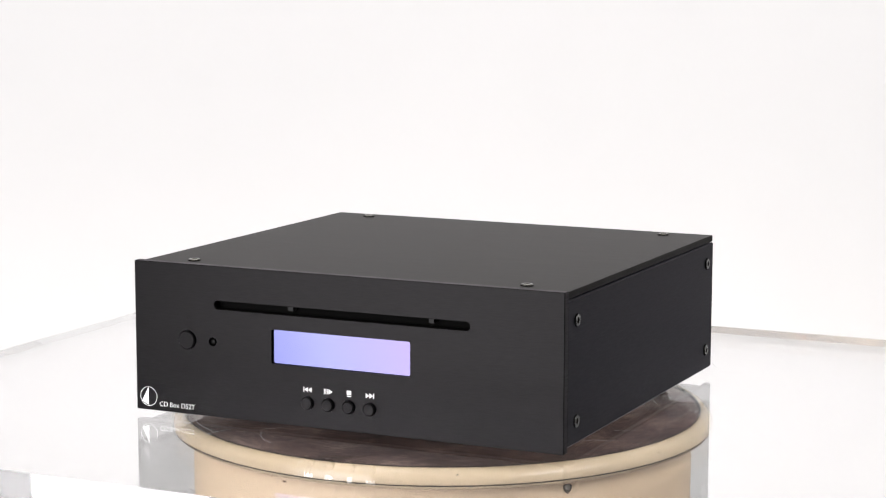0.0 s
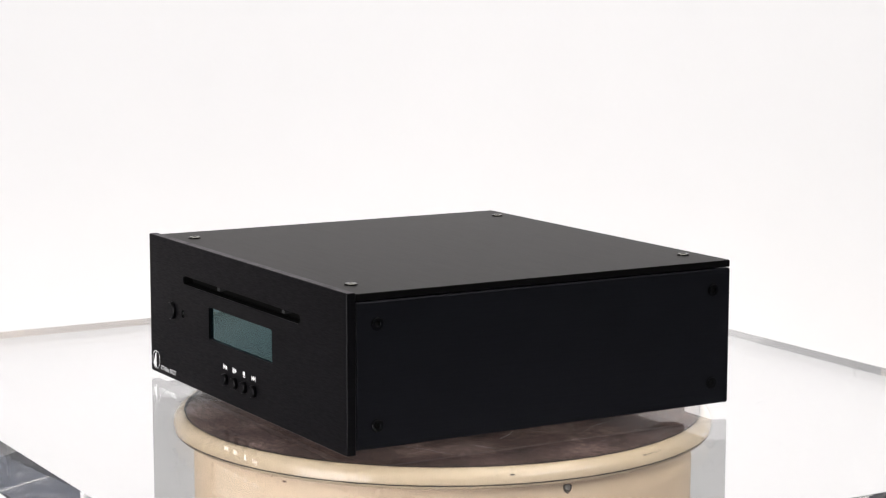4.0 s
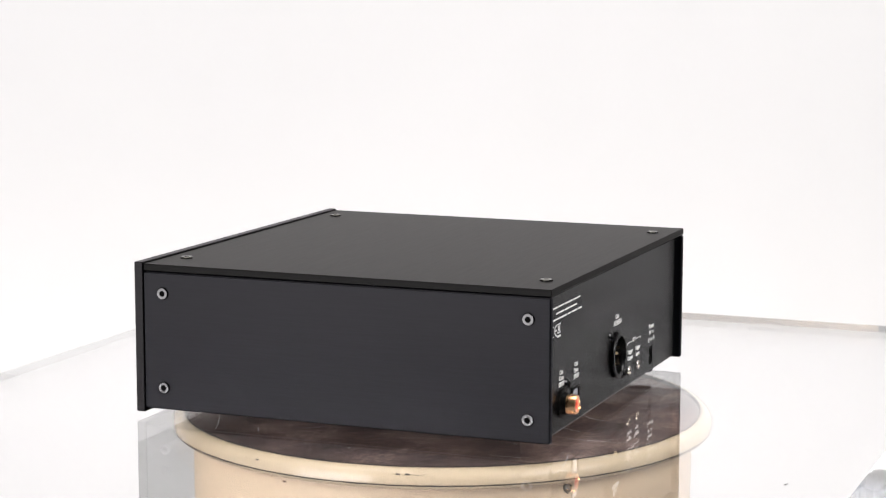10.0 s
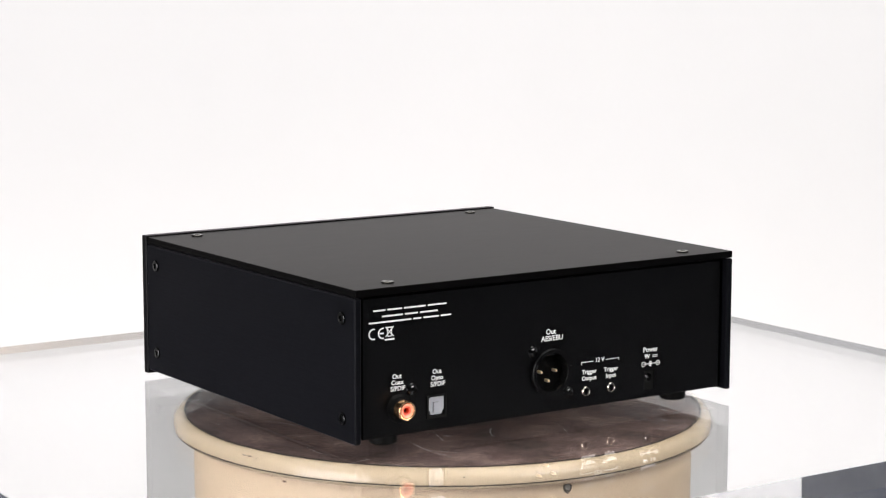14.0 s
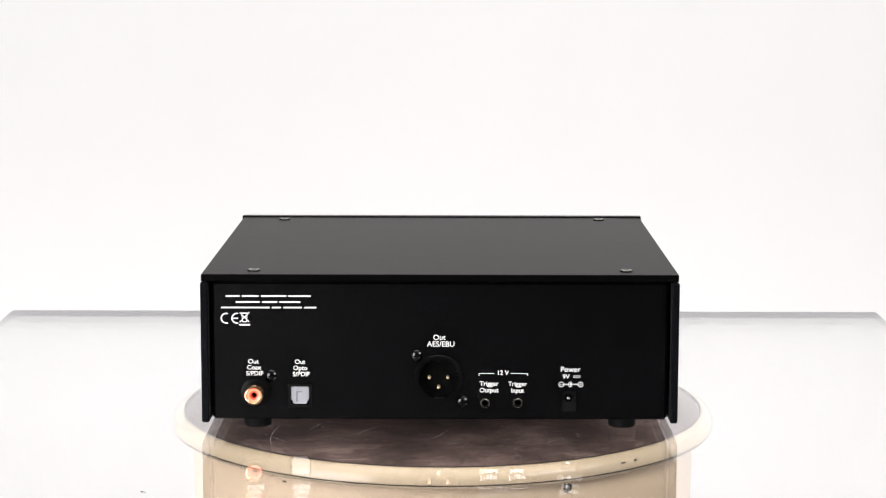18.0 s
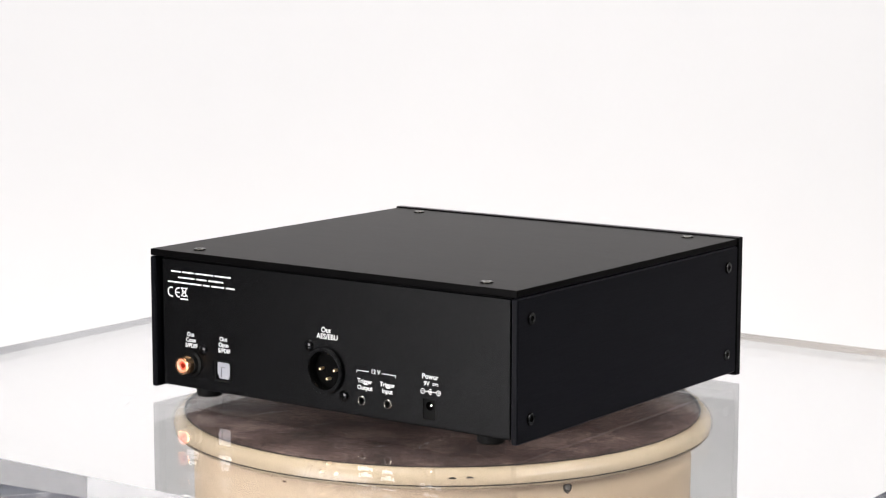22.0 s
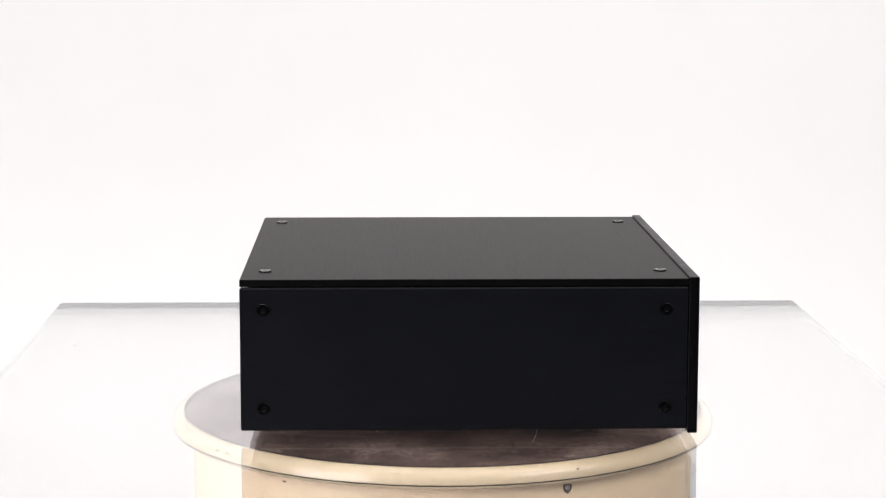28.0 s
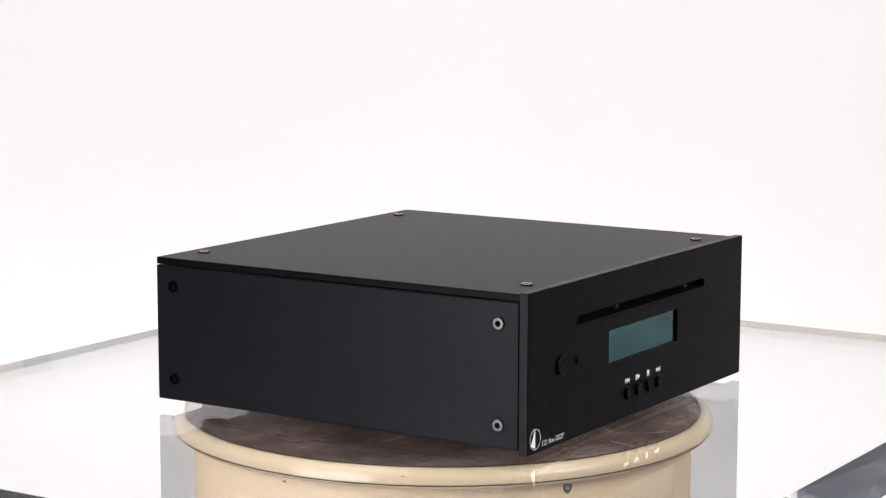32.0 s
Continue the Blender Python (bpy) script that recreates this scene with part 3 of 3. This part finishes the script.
for sx in (-1, 1):
    for y in (-0.0928, 0.0778):
        hex_screw(pose(sx * 0.0804, y, ZT), SCREW_TOP)
        for z in (0.0562, 0.0139):
            hex_screw(pose(sx * XS, y, z, 0, 90 * sx, 0))
FOOT = mesh_of("foot", lathe([(0, 0.0), (0.0055, 0.0), (0.0061, 0.0006), (0.0061, 0.0054), (0, 0.0054)], 36), M_RUBBER, True)
for sx in (-1, 1):
    for x, y in ((0.070, -0.062), (0.0798, 0.0730)):
        f = new("foot", FOOT)
        f.parent, f.matrix_basis, f["label"] = player, pose(sx * x, y, 0.0), "round black rubber foot"

# sockets on the back; BACK turns a plate drawn for the front to face backwards
BACK = pose(0, YP, 0, 0, 0, 180)


def on_back(x, z, rx=-90):
    return pose(x, YP, z, rx)


rca = part("coax_socket", lathe([(0.0062, 0.0), (0.0062, 0.0008), (0.0050, 0.0012), (0.0046, 0.0030), (0.0040, 0.0032), (0.0040, 0.0)], 36), M_BLACK, back, "coaxial socket with a black collar", True, on_back(0.0797, 0.0169))
part("barrel", lathe([(0.0042, 0.002), (0.0042, 0.0066), (0.0039, 0.0072), (0.0034, 0.0073), (0.0031, 0.0070), (0.0031, 0.002)], 36), M_GOLD, rca, "gold plated barrel", True)
part("insert", lathe([(0.0031, 0.0069), (0.0029, 0.0070), (0.0020, 0.0066)], 30), M_PINK, rca, "pale orange plastic insert", True)
part("core", lathe([(0.0020, 0.0066), (0.0013, 0.0063), (0.0012, 0.003), (0, 0.003)], 30), M_RED, rca, "orange red plastic core", True)
part("contact", lathe([(0, 0.0040), (0.0010, 0.0040), (0.0010, 0.0031)], 16), M_DEEP, rca)
tos = part("optical_socket", plate(outline_rect(-0.0656, -0.0553, 0.0104, 0.0204), [outline_rect(-0.0646, -0.0563, 0.0114, 0.0196, 0.0010, 2)], -0.0004, 0.006), M_RUBBER, back, "square black optical socket", at=BACK)
bm = bmesh.new()
poly(bm, [(-0.0643, 0.0194), (-0.0566, 0.0194), (-0.0566, 0.0138), (-0.0574, 0.0131), (-0.0574, 0.0124), (-0.0580, 0.0118), (-0.0629, 0.0118), (-0.0635, 0.0124), (-0.0635, 0.0131), (-0.0643, 0.0138)], 0.0003, 0.003)
part("shutter", bm, M_SHUTTER, tos, "pale grey dust shutter")
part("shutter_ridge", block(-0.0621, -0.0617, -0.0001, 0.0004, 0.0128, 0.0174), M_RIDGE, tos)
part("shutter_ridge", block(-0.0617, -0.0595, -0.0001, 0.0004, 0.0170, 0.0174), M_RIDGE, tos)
xlr = part("xlr_socket", lathe([(0.0085, 0.0), (0.0085, 0.0017), (0.0087, 0.0020), (0.0101, 0.0020), (0.0106, 0.0014), (0.0106, 0.0)], 56), M_COAT, back, "round black three pin socket", True, on_back(0.0005, 0.0233))
part("sleeve", lathe([(0, -0.009), (0.0084, -0.009), (0.0084, 0.0016), (0.0085, 0.0018)], 48), M_GLOSS, xlr, "glossy black sleeve", True)
part("latch", block(-0.0025, 0.0025, -0.0082, -0.0074, -0.006, 0.0006, 0.0002, 1), M_STEEL, xlr, "dark metal latch")
for a, b in ((0.0040, 0.0), (-0.0040, 0.0), (0.0, 0.0042)):
    part("pin", lathe([(0, 0.0), (0.0005, -0.0002), (0.0007, -0.0009), (0.0007, -0.009)], 14), M_PIN, xlr, "gold plated pin", True, pose(a, b, -0.0004))


def panel_screw(x, z, r):
    s = part("panel_screw", lathe([(0, 0.0013), (r * 0.3, 0.00125), (r * 0.6, 0.0010), (r * 0.85, 0.0005), (r, 0.0), (0, 0.0)], 24), M_STEEL, back, "black cross head screw", True, on_back(x, z))
    bm = block(-r * 0.5, r * 0.5, -r * 0.12, r * 0.12, 0.0010, 0.00136)
    part("cross_slot", bm, M_DEEP, s)
    part("cross_slot", block(-r * 0.12, r * 0.12, -r * 0.5, r * 0.5, 0.0010, 0.00140), M_DEEP, s)


panel_screw(0.0727, 0.0239, 0.0028)
panel_screw(0.0099, 0.0331, 0.0027)
panel_screw(-0.0099, 0.0129, 0.0027)
for x, z in ((-0.0196, 0.0122), (-0.0338, 0.0124)):
    j = part("trigger_jack", lathe([(0.0014, -0.008), (0.0014, 0.0002), (0.00165, 0.0006), (0.0019, 0.0006), (0.0022, 0.0002), (0.0022, 0.0)], 28), M_JACK, back, "small nickel ringed jack", True, on_back(x, z))
    part("well", lathe([(0, -0.004), (0.0015, -0.004)], 16), M_DEEP, j)
    # black sleeve added so the jack bore stays as dark as shade
    part("lining", lathe([(0.00138, -0.004), (0.00138, -0.0002)], 16), M_DEEP, j)
dc = part("power_inlet", plate(outline_rect(0.0527, 0.0589, 0.0086, 0.0176), [outline_circle(0.0558, 0.0144, 0.0020, 20)], 0.0006, 0.006), M_RUBBER, back, "small black power inlet", at=BACK)
part("well", block(0.0529, 0.0587, 0.0061, 0.0066, 0.0088, 0.0174), M_DEEP, dc)
part("pin", lathe([(0, 0.0), (0.0006, -0.0003), (0.0008, -0.006)], 12), M_NICKEL, dc, "centre pin", True, pose(0.0558, 0.0012, 0.0144, 90))

# print on the back
YW = YP + 0.00005


def back_text(words, x, z, size, bold=0.00005):
    return lettering("socket_lettering", words, size, pose(x, YW, z, 90, 0, 180), back, bold)


for words, x, z in (("Out", 0.0804, 0.0304), ("Coax", 0.0802, 0.0278), ("S/PDIF", 0.0799, 0.0252), ("Out", 0.0603, 0.0303), ("Opto", 0.0602, 0.0276), ("S/PDIF", 0.0598, 0.0249), ("Trigger", -0.0213, 0.0209), ("Output", -0.0213, 0.0180), ("Trigger", -0.0336, 0.0208), ("Input", -0.0336, 0.0179), ("12 V", -0.0272, 0.0257), ("9V", -0.0545, 0.0241)):
    back_text(words, x, z, 0.00275)
for words, x, z in (("Out", 0.0002, 0.0411), ("AES/EBU", -0.0005, 0.0382), ("Power", -0.0564, 0.0272)):
    back_text(words, x, z, 0.00325)


def back_print(name, label, shapes=(), rings=()):
    bm = bmesh.new()
    for s in shapes:
        poly(bm, [(-x, z) for x, z in s], -0.00006, 0.0)
    for cx, cz, r0, r1, a0, a1 in rings:
        ring(bm, -cx, cz, r0, r1, -0.00006, 0.0, 28, a0, a1)
    return part(name, bm, M_PRINT, back, label, at=BACK)


def rect(x0, x1, z0, z1):
    return [(x0, z0), (x1, z0), (x1, z1), (x0, z1)]


back_print("bracket_print", "white printed bracket", [rect(-0.0235, -0.0168, 0.0253, 0.0256), rect(-0.0171, -0.0168, 0.0243, 0.0253), rect(-0.0381, -0.0306, 0.0253, 0.0256), rect(-0.0381, -0.0378, 0.0243, 0.0253)])
back_print("current_sign", "direct current sign", [rect(-0.0606, -0.0576, 0.0243, 0.0246)] + [rect(-0.0606 + 0.0011 * i, -0.0598 + 0.0011 * i, 0.0236, 0.0239) for i in range(3)])
back_print("polarity_sign", "plug polarity sign", [rect(-0.0553, -0.0537, 0.0206, 0.0209), rect(-0.0597, -0.0566, 0.0206, 0.0209), rect(-0.0531, -0.0519, 0.0206, 0.0208), rect(-0.0614, -0.0602, 0.0206, 0.0208), rect(-0.0609, -0.0607, 0.0201, 0.0213)],
           [(-0.0525, 0.0207, 0.0009, 0.0012, 0, 360), (-0.0608, 0.0207, 0.0009, 0.0012, 0, 360), (-0.0566, 0.0207, 0.0009, 0.0012, 60, 300), (-0.0566, 0.0207, 0.0, 0.0006, 0, 360)])
for z, h, x0, words in ((0.0591, 0.0007, 0.0920, (5, 6, 9, 8)), (0.0565, 0.0007, 0.0877, (8, 5, 7)), (0.0541, 0.0007, 0.0941, (16, 3, 6, 4))):
    total = {0.0591: 0.0366, 0.0565: 0.0278, 0.0541: 0.0410}[z]
    unit = total / (sum(words) + 0.8 * (len(words) - 1))
    x = x0
    for w in words:
        back_print("printed_bar", "white printed bar", [rect(x - w * unit, x, z - h / 2, z + h / 2)])
        x -= (w + 0.8) * unit
back_print("conformity_mark", "white conformity mark", [rect(0.0868, 0.0889, 0.0491, 0.0497)], [(0.0919, 0.0494, 0.0018, 0.0024, 70, 290), (0.0873, 0.0494, 0.0018, 0.0024, 75, 285)])
back_print("bin_mark", "white crossed bin mark", [rect(0.0816, 0.0864, 0.0462, 0.0469), [(0.0856, 0.0519), (0.0824, 0.0519), (0.0827, 0.0514), (0.0853, 0.0514)], [(0.0854, 0.0513), (0.0850, 0.0513), (0.0846, 0.0477), (0.0849, 0.0477)], [(0.0830, 0.0513), (0.0826, 0.0513), (0.0831, 0.0477), (0.0834, 0.0477)], rect(0.0834, 0.0846, 0.0477, 0.0481),
           [(0.0862, 0.0518), (0.0859, 0.0521), (0.0818, 0.0479), (0.0821, 0.0476)], [(0.0818, 0.0518), (0.0821, 0.0521), (0.0862, 0.0479), (0.0859, 0.0476)]])

# ---- floor tiles ----
TILE = 0.30
tile_mesh = mesh_of("tile", block(-TILE / 2 + 0.0025, TILE / 2 - 0.0025, -TILE / 2 + 0.0025, TILE / 2 - 0.0025, -0.008, 0, 0.001, 1), M_TILE)
for i in range(-8, 8):
    for j in range(-9, 4):
        x, y = (i + 0.5) * TILE + 0.02, (j + 0.5) * TILE - 0.27
        if y < WALL_Y - TILE / 2:
            o = new("tile", tile_mesh)
            o.parent, o.matrix_basis = floor, pose(x, y, FLOOR_Z)

# ---- what turns ----
TURN = [(0, -25.12), (1, -33.78), (2, -42.21), (3.5, -55.30), (5, -68.40), (6, -76.73), (7, -85.11), (8, -93.83), (9, -102.86), (10, -111.65),
        (11, -120.04), (12, -128.52), (13, -137.03), (14, -145.85), (15.5, -158.75), (17, -171.68), (18, -180.18), (19, -189.03), (20, -197.75), (21, -206.62),
        (22, -215.75), (23, -224.69), (24, -233.58), (25, -242.38), (26.5, -255.30), (28, -268.22), (29, -276.84), (30, -285.46), (31, -294.04), (32, -302.43)]


def motions():
    walk(player, [(t, pose(0, 0, 0, 0, 0, a) @ pose(0.0010, 0.0012, 0)) for t, a in TURN])
    walk(slab, [(t, pose(0, 0, 0, 0, 0, a)) for t, a in TURN])
    walk(disc, [(t, pose(0, 0, 0, 0, 0, a)) for t, a in TURN])


motions()
